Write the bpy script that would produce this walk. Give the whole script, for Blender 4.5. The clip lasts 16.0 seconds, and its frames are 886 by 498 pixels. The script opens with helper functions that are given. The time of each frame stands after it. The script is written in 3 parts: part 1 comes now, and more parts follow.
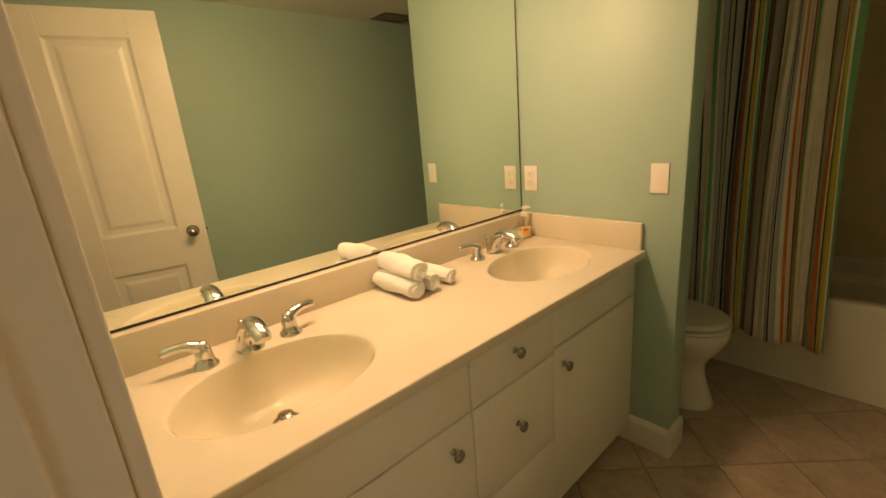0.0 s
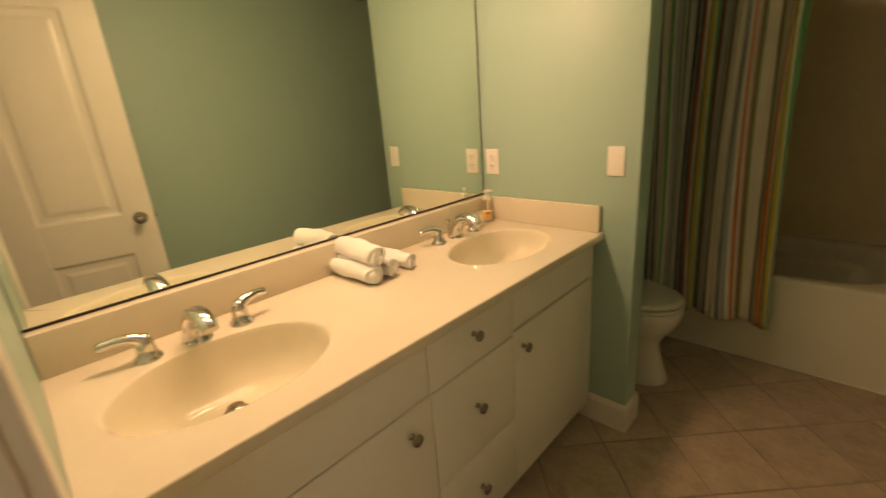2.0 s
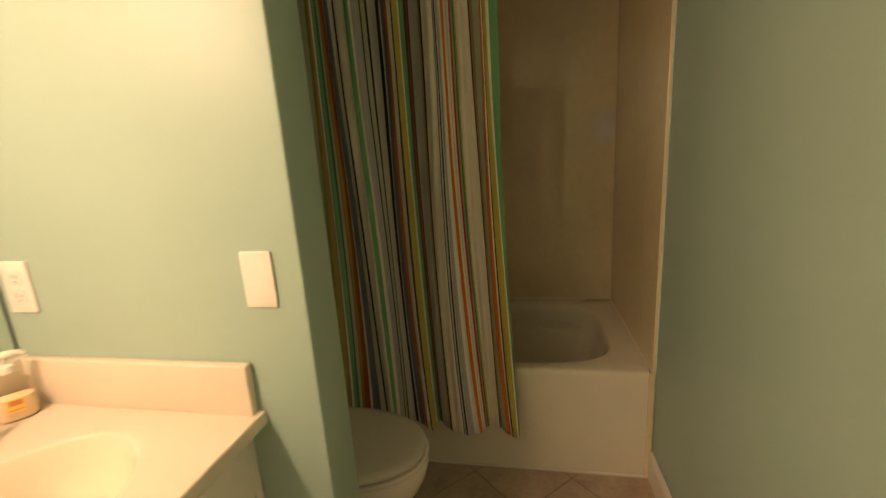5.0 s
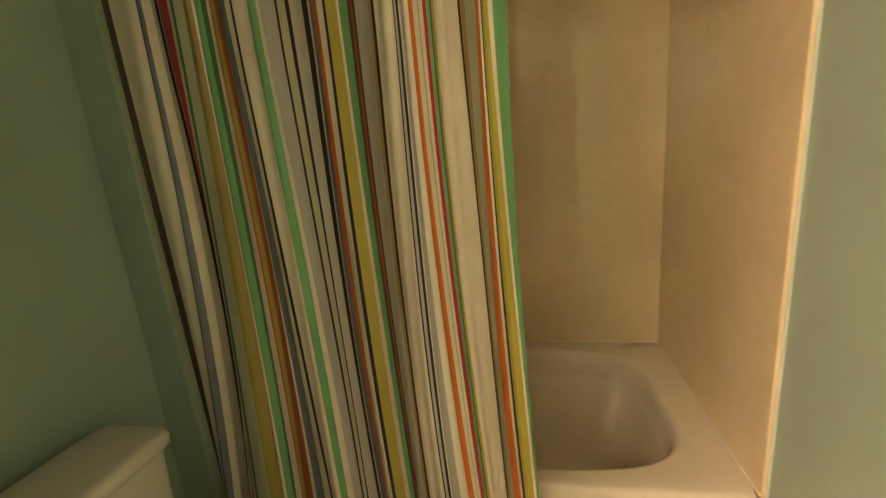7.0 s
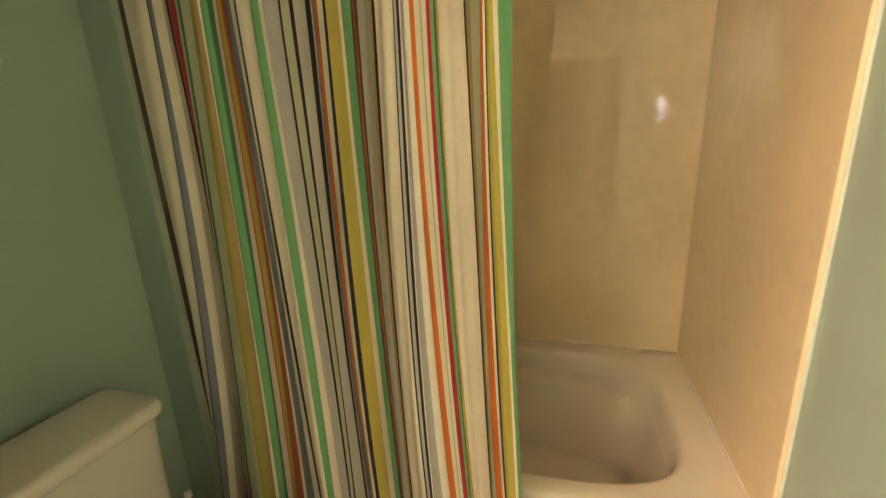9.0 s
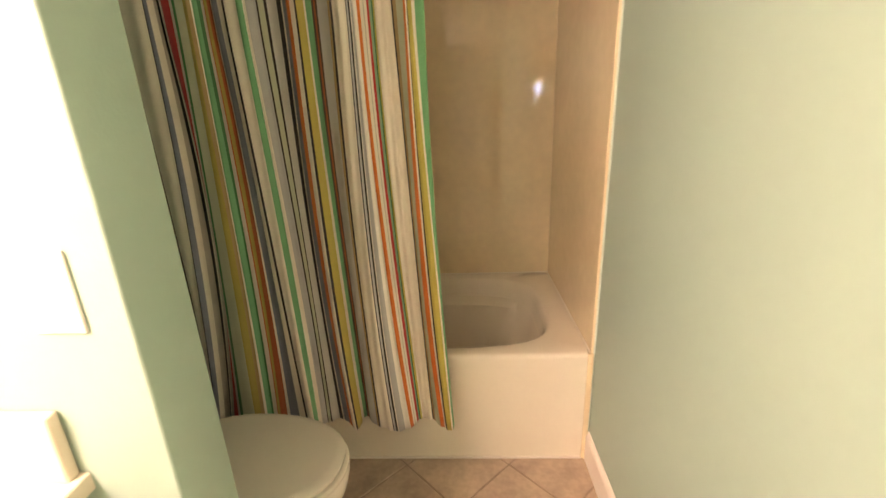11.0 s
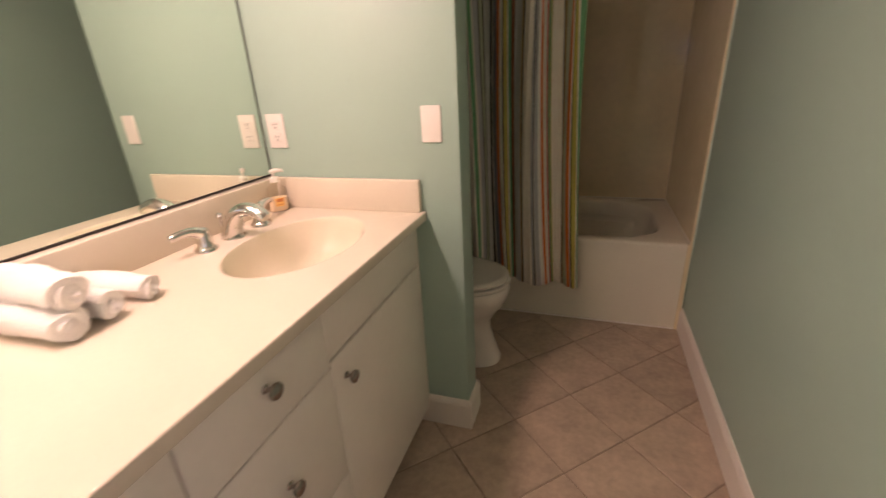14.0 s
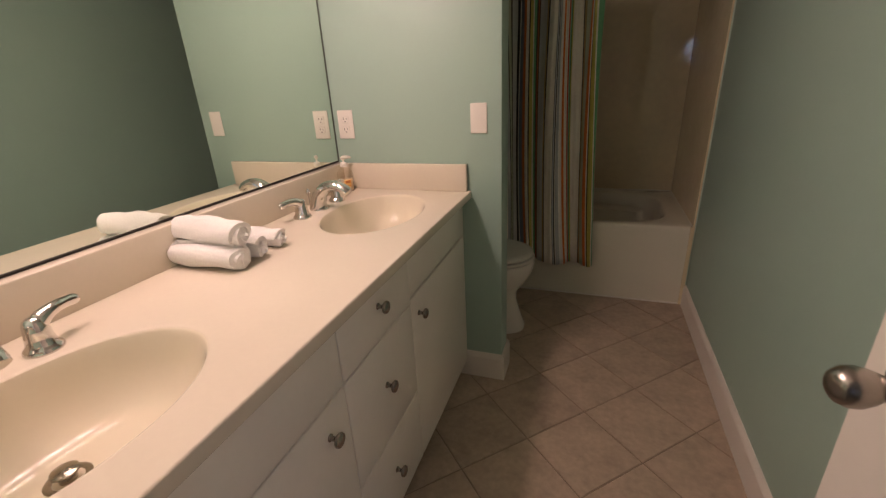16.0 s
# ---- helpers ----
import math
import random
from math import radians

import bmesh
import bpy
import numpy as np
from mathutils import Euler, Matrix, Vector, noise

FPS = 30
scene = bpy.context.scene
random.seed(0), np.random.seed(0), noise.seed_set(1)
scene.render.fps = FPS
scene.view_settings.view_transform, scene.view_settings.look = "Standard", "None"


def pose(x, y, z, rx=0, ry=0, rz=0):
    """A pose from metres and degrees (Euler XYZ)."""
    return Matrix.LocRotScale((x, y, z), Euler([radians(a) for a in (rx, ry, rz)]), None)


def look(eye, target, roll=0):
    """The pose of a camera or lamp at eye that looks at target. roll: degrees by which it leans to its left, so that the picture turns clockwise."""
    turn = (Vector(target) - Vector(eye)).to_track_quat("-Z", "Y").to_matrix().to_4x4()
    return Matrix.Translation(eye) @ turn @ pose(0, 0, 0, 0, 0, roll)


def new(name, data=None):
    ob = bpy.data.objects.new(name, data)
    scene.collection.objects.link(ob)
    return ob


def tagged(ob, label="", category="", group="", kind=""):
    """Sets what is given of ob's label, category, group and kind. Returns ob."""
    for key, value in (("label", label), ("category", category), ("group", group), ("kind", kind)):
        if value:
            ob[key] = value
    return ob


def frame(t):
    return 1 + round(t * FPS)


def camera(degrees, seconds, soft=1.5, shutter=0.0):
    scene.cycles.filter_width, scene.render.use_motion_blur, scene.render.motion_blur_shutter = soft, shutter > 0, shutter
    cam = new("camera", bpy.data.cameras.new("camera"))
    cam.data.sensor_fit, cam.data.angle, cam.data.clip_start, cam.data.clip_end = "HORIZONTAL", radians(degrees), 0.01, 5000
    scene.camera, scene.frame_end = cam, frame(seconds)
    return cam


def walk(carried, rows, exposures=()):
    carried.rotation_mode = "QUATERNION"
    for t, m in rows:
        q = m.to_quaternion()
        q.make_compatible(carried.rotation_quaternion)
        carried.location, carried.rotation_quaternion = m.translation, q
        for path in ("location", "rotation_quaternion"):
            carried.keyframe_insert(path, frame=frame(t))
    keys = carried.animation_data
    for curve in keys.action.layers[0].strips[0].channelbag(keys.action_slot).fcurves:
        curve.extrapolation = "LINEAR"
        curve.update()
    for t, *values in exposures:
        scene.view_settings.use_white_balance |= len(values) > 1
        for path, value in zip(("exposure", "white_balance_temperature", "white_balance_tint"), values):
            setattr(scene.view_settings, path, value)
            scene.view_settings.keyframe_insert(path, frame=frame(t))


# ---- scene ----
cam = camera(92.2, 16.0, 1.3, 0.6)
PATH = [
    (0, (1.194, -1.57, 1.353), (-0.25, -0.295, 0.814), -4.9),
    (0.5, (1.187, -1.579, 1.368), (-0.301, -0.335, 0.878), -4.5),
    (1, (1.184, -1.572, 1.368), (-0.307, -0.345, 0.851), -4.6),
    (1.5, (1.186, -1.562, 1.349), (-0.266, -0.313, 0.772), -4.8),
    (2, (1.206, -1.534, 1.341), (-0.129, -0.177, 0.726), -4.5),
    (2.5, (1.199, -1.455, 1.336), (0.144, 0.115, 0.685), -3.5),
    (3, (1.157, -1.353, 1.335), (0.367, 0.395, 0.767), -4.2),
    (3.5, (1.133, -1.239, 1.338), (0.498, 0.558, 0.733), -4.7),
    (4, (1.12, -1.047, 1.337), (0.663, 0.827, 0.811), -4.9),
    (4.2, (1.105, -0.967, 1.339), (0.669, 0.925, 0.858), -4.5),
    (6.5, (1.027, -0.16, 1.312), (0.724, 1.767, 0.868), -3.5),
    (7, (1.012, -0.033, 1.318), (0.625, 1.874, 0.858), -4.9),
    (7.5, (1.037, 0.043, 1.343), (0.58, 1.932, 0.868), -4.8),
    (8, (1.092, 0.12, 1.338), (0.497, 1.962, 0.834), -3.4),
    (10.5, (1.073, -0.311, 1.304), (0.823, 1.588, 0.728), -1.0),
    (11, (1.079, -0.444, 1.312), (0.984, 1.455, 0.692), -2.3),
    (11.5, (1.085, -0.576, 1.305), (1.043, 1.347, 0.757), -2.0),
    (12, (1.097, -0.721, 1.298), (0.995, 1.189, 0.714), -1.5),
    (12.5, (1.058, -0.869, 1.288), (0.912, 1.036, 0.698), -2.1),
    (13, (1.034, -1.001, 1.271), (0.831, 0.873, 0.605), -1.2),
    (13.5, (1.034, -1.098, 1.272), (0.618, 0.728, 0.571), -1.5),
    (14, (1.033, -1.22, 1.248), (0.423, 0.534, 0.505), -3.1),
    (14.5, (1.01, -1.293, 1.26), (0.24, 0.407, 0.54), -2.6),
    (15, (0.978, -1.376, 1.265), (0.232, 0.329, 0.534), -2.8),
    (15.5, (0.98, -1.486, 1.251), (0.32, 0.242, 0.492), -3.3),
    (16, (0.991, -1.553, 1.258), (0.36, 0.196, 0.523), -3.0),
]
EXPOSURES = [(0, -0.13, 10500, 7), (3.5, -0.15, 9000, 7), (6.5, 1.72, 8250, 16), (7, 1.93, 8250, 15), (8, 2.4, 8000, 14), (10.5, 2.5, 6900, 22), (12, 1.8, 6950, 27),
             (13, 0.98, 6650, 30), (14, 0.45, 6250, 27), (14.5, 0.32, 6100, 25), (15, -0.02, 6000, 23), (16, -0.23, 5950, 21)]
walk(cam, [(t, look(eye, target, roll)) for t, eye, target, roll in PATH], EXPOSURES)

SIDE_WATTS = 4.0
GLINT_WATTS = 0.75
GLOW_WATTS = 6.2
LAMP_WATTS, LAMP_COLOUR = 3.4, (1.0, 0.685, 0.55)

# ---- world and lamps ----
world = bpy.data.worlds.new("world")
scene.world = world
world.use_nodes = True
sky = world.node_tree.nodes.new("ShaderNodeTexSky")
sky.sky_type = "NISHITA"
sky.sun_disc = False
sky.sun_elevation, sky.sun_rotation = radians(35), radians(200)
world.node_tree.links.new(sky.outputs["Color"], world.node_tree.nodes["Background"].inputs["Color"])
world.node_tree.nodes["Background"].inputs["Strength"].default_value = 0.12

LAMP_Y = -0.94
BULBS = [(0.155, LAMP_Y + dy, 1.975) for dy in (-0.27, -0.09, 0.09, 0.27)]
for place in BULBS:
    lamp = bpy.data.lights.new("bulb_light", "SPOT")
    lamp.energy, lamp.color, lamp.shadow_soft_size = LAMP_WATTS, LAMP_COLOUR, 0.05
    lamp.spot_size, lamp.spot_blend = radians(168), 0.9
    ob = new("bulb_light", lamp)
    ob.matrix_basis = look(place, (place[0] + 0.02, place[1], 0))
    # added point lamp by each bulb, filling what the downward spot leaves dark
    glow = bpy.data.lights.new("bulb_fill_light", "POINT")
    glow.energy, glow.color, glow.shadow_soft_size = GLOW_WATTS, LAMP_COLOUR, 0.07
    ob = new("bulb_fill_light", glow)
    ob.location = (place[0], place[1], place[2] - 0.02)


# ---- materials ----
def mat(name, colour, rough=0.5, metal=0.0, vary=0.06, scale=6.0, fine=0.03, fine_scale=60.0, bump=0.0, bump_scale=200.0,
        coat=0.0, per_piece=0.0, rough_vary=0.0, sheen=0.0, distance=0.001):
    m = bpy.data.materials.new(name)
    m.use_nodes = True
    nt = m.node_tree
    p = nt.nodes["Principled BSDF"]
    geo = nt.nodes.new("ShaderNodeTexCoord")
    big = nt.nodes.new("ShaderNodeTexNoise")
    big.inputs["Scale"].default_value, big.inputs["Detail"].default_value = scale, 4
    small = nt.nodes.new("ShaderNodeTexNoise")
    small.inputs["Scale"].default_value, small.inputs["Detail"].default_value = fine_scale, 3
    where = geo.outputs["Object"]
    if per_piece:
        info = nt.nodes.new("ShaderNodeObjectInfo")
        spot = nt.nodes.new("ShaderNodeVectorMath")
        spot.operation = "MULTIPLY_ADD"
        nt.links.new(info.outputs["Random"], spot.inputs[0])
        spot.inputs[1].default_value = (37, 53, 11)
        nt.links.new(geo.outputs["Object"], spot.inputs[2])
        where = spot.outputs["Vector"]
    for n in (big, small):
        nt.links.new(where, n.inputs["Vector"])

    def math_node(op, a, b):
        n = nt.nodes.new("ShaderNodeMath")
        n.operation = op
        for i, v in enumerate((a, b)):
            if isinstance(v, (int, float)):
                n.inputs[i].default_value = v
            else:
                nt.links.new(v, n.inputs[i])
        return n.outputs[0]

    f = math_node("ADD", math_node("MULTIPLY", math_node("SUBTRACT", big.outputs["Fac"], 0.5), 4 * vary),
                  math_node("MULTIPLY", math_node("SUBTRACT", small.outputs["Fac"], 0.5), 4 * fine))
    if per_piece:
        f = math_node("ADD", f, math_node("MULTIPLY", math_node("SUBTRACT", info.outputs["Random"], 0.5), 2 * per_piece))
    gain = math_node("ADD", f, 1.0)
    mix = nt.nodes.new("ShaderNodeVectorMath")
    mix.operation = "SCALE"
    mix.inputs[0].default_value = colour
    nt.links.new(gain, mix.inputs["Scale"])
    nt.links.new(mix.outputs["Vector"], p.inputs["Base Color"])
    p.inputs["Roughness"].default_value, p.inputs["Metallic"].default_value = rough, metal
    if rough_vary:
        nt.links.new(math_node("ADD", math_node("MULTIPLY", math_node("SUBTRACT", big.outputs["Fac"], 0.5), 4 * rough_vary), rough), p.inputs["Roughness"])
    p.inputs["Coat Weight"].default_value = coat
    p.inputs["Coat Roughness"].default_value = 0.03
    p.inputs["Sheen Weight"].default_value = sheen
    if bump:
        tex = nt.nodes.new("ShaderNodeTexNoise")
        tex.inputs["Scale"].default_value, tex.inputs["Detail"].default_value = bump_scale, 2
        nt.links.new(geo.outputs["Object"], tex.inputs["Vector"])
        b = nt.nodes.new("ShaderNodeBump")
        b.inputs["Strength"].default_value, b.inputs["Distance"].default_value = bump, distance
        nt.links.new(tex.outputs["Fac"], b.inputs["Height"])
        nt.links.new(b.outputs["Normal"], p.inputs["Normal"])
    return m


M_WALL = mat("mint_paint", (0.37, 0.51, 0.43), 0.42, vary=0.02, scale=2, fine=0.008, bump=0.22, bump_scale=170)
M_CEIL = mat("ceiling_paint", (0.78, 0.76, 0.70), 0.8, vary=0.02, bump=0.3, bump_scale=120)
M_TRIM = mat("trim_paint", (0.80, 0.76, 0.68), 0.32, vary=0.02, fine=0.01, bump=0.08, bump_scale=90)
M_CAB = mat("cabinet_paint", (0.88, 0.83, 0.73), 0.30, vary=0.02, fine=0.012, bump=0.10, bump_scale=130)
M_DOOR = mat("door_paint", (0.80, 0.75, 0.66), 0.28, vary=0.02, fine=0.01, bump=0.08, bump_scale=110)
M_DARK = mat("dark_gap", (0.03, 0.025, 0.02), 0.7)
M_EDGE = mat("mirror_edge", (0.09, 0.11, 0.09), 0.4)
M_MARBLE = mat("cultured_marble", (0.74, 0.665, 0.535), 0.09, vary=0.03, scale=5, fine=0.012, fine_scale=90, coat=0.0, rough_vary=0.015)
M_MARBLE.node_tree.nodes["Principled BSDF"].inputs["Specular IOR Level"].default_value = 0.3
M_BOWL = mat("cultured_marble_bowl", (0.78, 0.71, 0.555), 0.11, vary=0.025, scale=5, fine=0.01, fine_scale=90, rough_vary=0.015)
M_BOWL.node_tree.nodes["Principled BSDF"].inputs["Specular IOR Level"].default_value = 0.25
M_TUB = mat("tub_enamel", (0.80, 0.765, 0.63), 0.14, vary=0.025, scale=4, fine=0.01, coat=0.3, rough_vary=0.03)
M_SURR = mat("surround_panel", (0.83, 0.72, 0.48), 0.06, vary=0.07, scale=3.0, fine=0.03, fine_scale=24, rough_vary=0.015, bump=0.004, bump_scale=9, distance=0.01, coat=0.4)
M_TILE = mat("floor_tile", (0.46, 0.365, 0.27), 0.36, vary=0.17, scale=11, fine=0.12, fine_scale=45, per_piece=0.07, bump=0.25, bump_scale=60, rough_vary=0.05)
M_GROUT = mat("grout", (0.30, 0.24, 0.18), 0.85, vary=0.1, scale=12, bump=0.5, bump_scale=300)
M_CHROME = mat("chrome", (0.74, 0.71, 0.68), 0.07, 1.0, vary=0.01, fine=0.01)
M_NICKEL = mat("brushed_nickel", (0.38, 0.345, 0.305), 0.27, 1.0, vary=0.04, fine=0.06, fine_scale=140)
M_DRAIN = mat("worn_nickel", (0.42, 0.38, 0.32), 0.22, 1.0, vary=0.08, fine=0.06)
M_CAULK = mat("caulk", (0.64, 0.74, 0.64), 0.45, vary=0.05, scale=20, fine=0.04)
M_MIRROR = mat("mirror_silver", (0.85, 0.90, 0.83), 0.004, 1.0, vary=0.0, fine=0.0)
M_PORC = mat("porcelain", (0.80, 0.77, 0.69), 0.10, vary=0.015, fine=0.008, coat=0.4)
M_SEAT = mat("seat_plastic", (0.76, 0.73, 0.64), 0.22, vary=0.015, fine=0.01)
M_PLATE = mat("plate_plastic", (0.84, 0.79, 0.72), 0.30, vary=0.01, fine=0.01)
M_TOWEL = mat("terry_cloth", (0.90, 0.88, 0.83), 0.95, vary=0.03, scale=14, fine=0.05, fine_scale=240, bump=1.0, bump_scale=300, sheen=0.3, distance=0.003)
M_HALL = mat("hall_paint", (0.62, 0.56, 0.45), 0.7, vary=0.02, bump=0.2, bump_scale=150)
M_CARPET = mat("hall_carpet", (0.42, 0.35, 0.26), 0.95, vary=0.06, fine=0.12, fine_scale=300, bump=0.8, bump_scale=400)
M_SOAP = mat("orange_soap", (0.97, 0.76, 0.50), 0.15, vary=0.02)
M_SOAP.node_tree.nodes["Principled BSDF"].inputs["Transmission Weight"].default_value = 0.1
M_LABEL = mat("soap_label", (0.95, 0.58, 0.16), 0.4, vary=0.05)
M_LABELRED = mat("soap_label_print", (0.62, 0.22, 0.06), 0.4)
M_PUMP = mat("pump_plastic", (0.85, 0.80, 0.72), 0.3, vary=0.01)
M_CLEAR = mat("clear_plastic", (0.95, 0.92, 0.86), 0.08, vary=0.0, fine=0.0)
M_CLEAR.node_tree.nodes["Principled BSDF"].inputs["Transmission Weight"].default_value = 1.0
M_CLEAR.node_tree.nodes["Principled BSDF"].inputs["IOR"].default_value = 1.02
M_BROWN = mat("brown_plastic", (0.12, 0.08, 0.06), 0.35)
M_BULB = bpy.data.materials.new("bulb_glow")
M_BULB.use_nodes = True
M_BULB.node_tree.nodes["Principled BSDF"].inputs["Emission Color"].default_value = (*LAMP_COLOUR, 1)
M_BULB.node_tree.nodes["Principled BSDF"].inputs["Emission Strength"].default_value = 12

CLOTH = {
    "cream": (0.85, 0.80, 0.68), "white": (0.88, 0.85, 0.78), "grey": (0.48, 0.49, 0.48), "pale": (0.62, 0.63, 0.58),
    "slate": (0.21, 0.235, 0.29), "black": (0.025, 0.022, 0.022), "brown": (0.10, 0.065, 0.045), "taupe": (0.54, 0.49, 0.41),
    "red": (0.50, 0.035, 0.04), "orange": (0.74, 0.20, 0.04), "rust": (0.42, 0.11, 0.04), "olive": (0.38, 0.32, 0.08),
    "lime": (0.54, 0.46, 0.10), "green": (0.16, 0.42, 0.20), "dkgreen": (0.05, 0.18, 0.07), "sage": (0.50, 0.54, 0.38), "mint": (0.22, 0.42, 0.25), "ochre": (0.40, 0.29, 0.13),
}
M_CLOTH = {k: mat("cloth_" + k, c, 0.85, vary=0.05, scale=9, fine=0.05, fine_scale=300, bump=0.35, bump_scale=700, sheen=0.1) for k, c in CLOTH.items()}


# ---- building blocks ----
def part(name, bm, material, parent=None, label="", smooth=False, kind=""):
    bmesh.ops.recalc_face_normals(bm, faces=bm.faces)
    me = bpy.data.meshes.new(name)
    bm.to_mesh(me)
    bm.free()
    for m in material if isinstance(material, (list, tuple)) else [material]:
        me.materials.append(m)
    if smooth:
        for p in me.polygons:
            p.use_smooth = True
        me.set_sharp_from_angle(angle=radians(38))
    ob = new(name, me)
    if parent is not None:
        ob.parent = parent
    if label or kind:
        tagged(ob, label=label, kind=kind)
    return ob


def thing(name, label, category, m=None, group=""):
    ob = new(name)
    ob.empty_display_size = 0.05
    if m is not None:
        ob.matrix_basis = m
    return tagged(ob, label, category, group)


def box(a, b, bevel=0.0, segs=2, bm=None):
    bm = bm or bmesh.new()
    made = bmesh.ops.create_cube(bm, size=1)["verts"]
    for v in made:
        v.co = Vector([(a[i] + b[i]) / 2 + v.co[i] * (b[i] - a[i]) for i in range(3)])
    if bevel:
        edges = list({e for v in made for e in v.link_edges})
        bmesh.ops.bevel(bm, geom=edges, offset=bevel, segments=segs, affect="EDGES", profile=0.5)
    return bm


def rings(loops, cap_start=False, cap_end=False, closed=True, bm=None):
    """Skin a row of loops of points, all of one count."""
    bm = bm or bmesh.new()
    rows = [[bm.verts.new(p) for p in loop] for loop in loops]
    n = len(rows[0])
    for r0, r1 in zip(rows, rows[1:]):
        for i in range(n if closed else n - 1):
            j = (i + 1) % n
            bm.faces.new((r0[i], r0[j], r1[j], r1[i]))
    if cap_start:
        bm.faces.new(rows[0])
    if cap_end:
        bm.faces.new(rows[-1])
    return bm


def lathe(profile, segs=32, m=None, bm=None, caps=True):
    """Turn (radius, height) pairs about z, then place by m."""
    m = m or Matrix.Identity(4)
    loops = [[m @ Vector((r * math.cos(2 * math.pi * i / segs), r * math.sin(2 * math.pi * i / segs), z)) for i in range(segs)] for r, z in profile]
    return rings(loops, caps, caps, bm=bm)


def tube(points, radii, segs=16, flat=1.0, bm=None):
    """A swept tube along points; flat squeezes it across its bend."""
    pts = [Vector(p) for p in points]
    loops = []
    side = None
    for i, p in enumerate(pts):
        d = (pts[min(i + 1, len(pts) - 1)] - pts[max(i - 1, 0)]).normalized()
        ref = Vector((0, 0, 1)) if abs(d.z) < 0.95 else Vector((1, 0, 0))
        u = d.cross(ref).normalized() if side is None else (side - d * side.dot(d)).normalized()
        side = u
        w = d.cross(u).normalized()
        r = radii[i] if isinstance(radii, (list, tuple)) else radii
        loops.append([p + u * r * math.cos(2 * math.pi * k / segs) + w * r * flat * math.sin(2 * math.pi * k / segs) for k in range(segs)])
    return rings(loops, True, True, bm=bm)


def curve(points, n=20):
    """Smooth points through a few given ones."""
    p = [Vector(q) for q in points]
    p = [2 * p[0] - p[1]] + p + [2 * p[-1] - p[-2]]
    out = []
    spans = len(p) - 3
    for k in range(n + 1):
        s = k / n * spans
        i = min(int(s), spans - 1)
        t = s - i
        a, b, c, d = p[i:i + 4]
        out.append(0.5 * (2 * b + (c - a) * t + (2 * a - 5 * b + 4 * c - d) * t * t + (3 * b - a - 3 * c + d) * t ** 3))
    return out


def blend(values, n=20):
    return [float(v) for v in np.interp(np.linspace(0, len(values) - 1, n + 1), range(len(values)), values)]


def oval(cx, cy, rf, rb, ry, z, power=2.0, segs=48):
    """A ring, longer to the front (+x) by rf than to the back by rb."""
    out = []
    for i in range(segs):
        a = 2 * math.pi * i / segs
        c, s = math.cos(a), math.sin(a)
        rx = rf if c > 0 else rb
        k = (abs(c) ** power + abs(s) ** power) ** (-1 / power)
        out.append(Vector((cx + rx * c * k, cy + ry * s * k, z)))
    return out


def pad_ring(x0, x1, y0, y1, z, power, segs=128):
    return oval((x0 + x1) / 2, (y0 + y1) / 2, (x1 - x0) / 2, (x1 - x0) / 2, (y1 - y0) / 2, z, power, segs)


def structure(name, bm, material, label="", **k):
    return tagged(part(name, bm, material, None, **k), label, "", "", "structure")


# ---- plan ----
WX = -0.016        # left wall, behind the mirror
W = 1.542          # right wall
END = 1.74         # end wall behind the tub
ENTRY = -1.58      # inner face of the entry wall
CEIL = 2.13
PART_X, PART_T = 0.678, 0.115
WING_X, WING_Y = 0.085, 0.866
TUB_Y, RIM = 0.905, 0.462
TOP = 0.857
OPEN_L, OPEN_R = 0.806, 1.428

# ---- rooms ----
structure("floor", box((-0.1, ENTRY - 0.115, -0.12), (W + 0.1, END + 0.1, -0.004)), M_GROUT)
structure("wall_west", box((-0.14, ENTRY - 0.115, -0.1), (WX, END + 0.12, CEIL)), M_WALL)
structure("wall_east", box((W, ENTRY - 0.115, -0.1), (W + 0.12, END + 0.12, CEIL)), M_WALL)
structure("wall_north", box((WX, END, -0.1), (W, END + 0.12, CEIL)), M_WALL)
structure("wall_partition", box((WX - 0.01, 0, -0.003), (PART_X, PART_T, CEIL), 0.004, 3), M_WALL, smooth=True)
structure("wall_wing", box((WX - 0.01, WING_Y, -0.003), (WING_X, END, CEIL), 0.004, 3), M_WALL, smooth=True)
bm = box((WX - 0.01, ENTRY - 0.115, -0.003), (OPEN_L - 0.018, ENTRY, CEIL))
box((OPEN_R + 0.018, ENTRY - 0.115, -0.003), (W, ENTRY, CEIL), bm=bm)
box((OPEN_L - 0.018, ENTRY - 0.115, 2.038), (OPEN_R + 0.018, ENTRY, CEIL), bm=bm)
structure("wall_south", bm, M_WALL)
structure("ceiling", box((-0.12, ENTRY - 0.115, CEIL), (W + 0.12, END + 0.12, CEIL + 0.1)), M_CEIL)

# the unseen room outside the door, closed around, with openings for two added lamps
HX0, HX1, HY0, HZ = -1.0, 2.6, -4.6, 2.5
structure("floor_outer", box((HX0, HY0, -0.12), (HX1, ENTRY - 0.115, -0.004)), M_CARPET)
structure("ceiling_outer", box((HX0 - 0.1, HY0 - 0.1, HZ), (HX1 + 0.1, ENTRY - 0.115, HZ + 0.1)), M_CEIL)
bm = box((HX0 - 0.1, HY0, -0.1), (HX0, ENTRY - 0.115, HZ))
for y0, y1, z0, z1 in ((HY0, -3.9, -0.1, HZ), (-2.5, ENTRY - 0.115, -0.1, HZ), (-3.9, -2.5, -0.1, 0.8), (-3.9, -2.5, 2.1, HZ)):
    box((HX1, y0, z0), (HX1 + 0.1, y1, z1), bm=bm)
box((HX0 - 0.1, ENTRY - 0.115, -0.1), (-0.12, ENTRY, HZ), bm=bm)
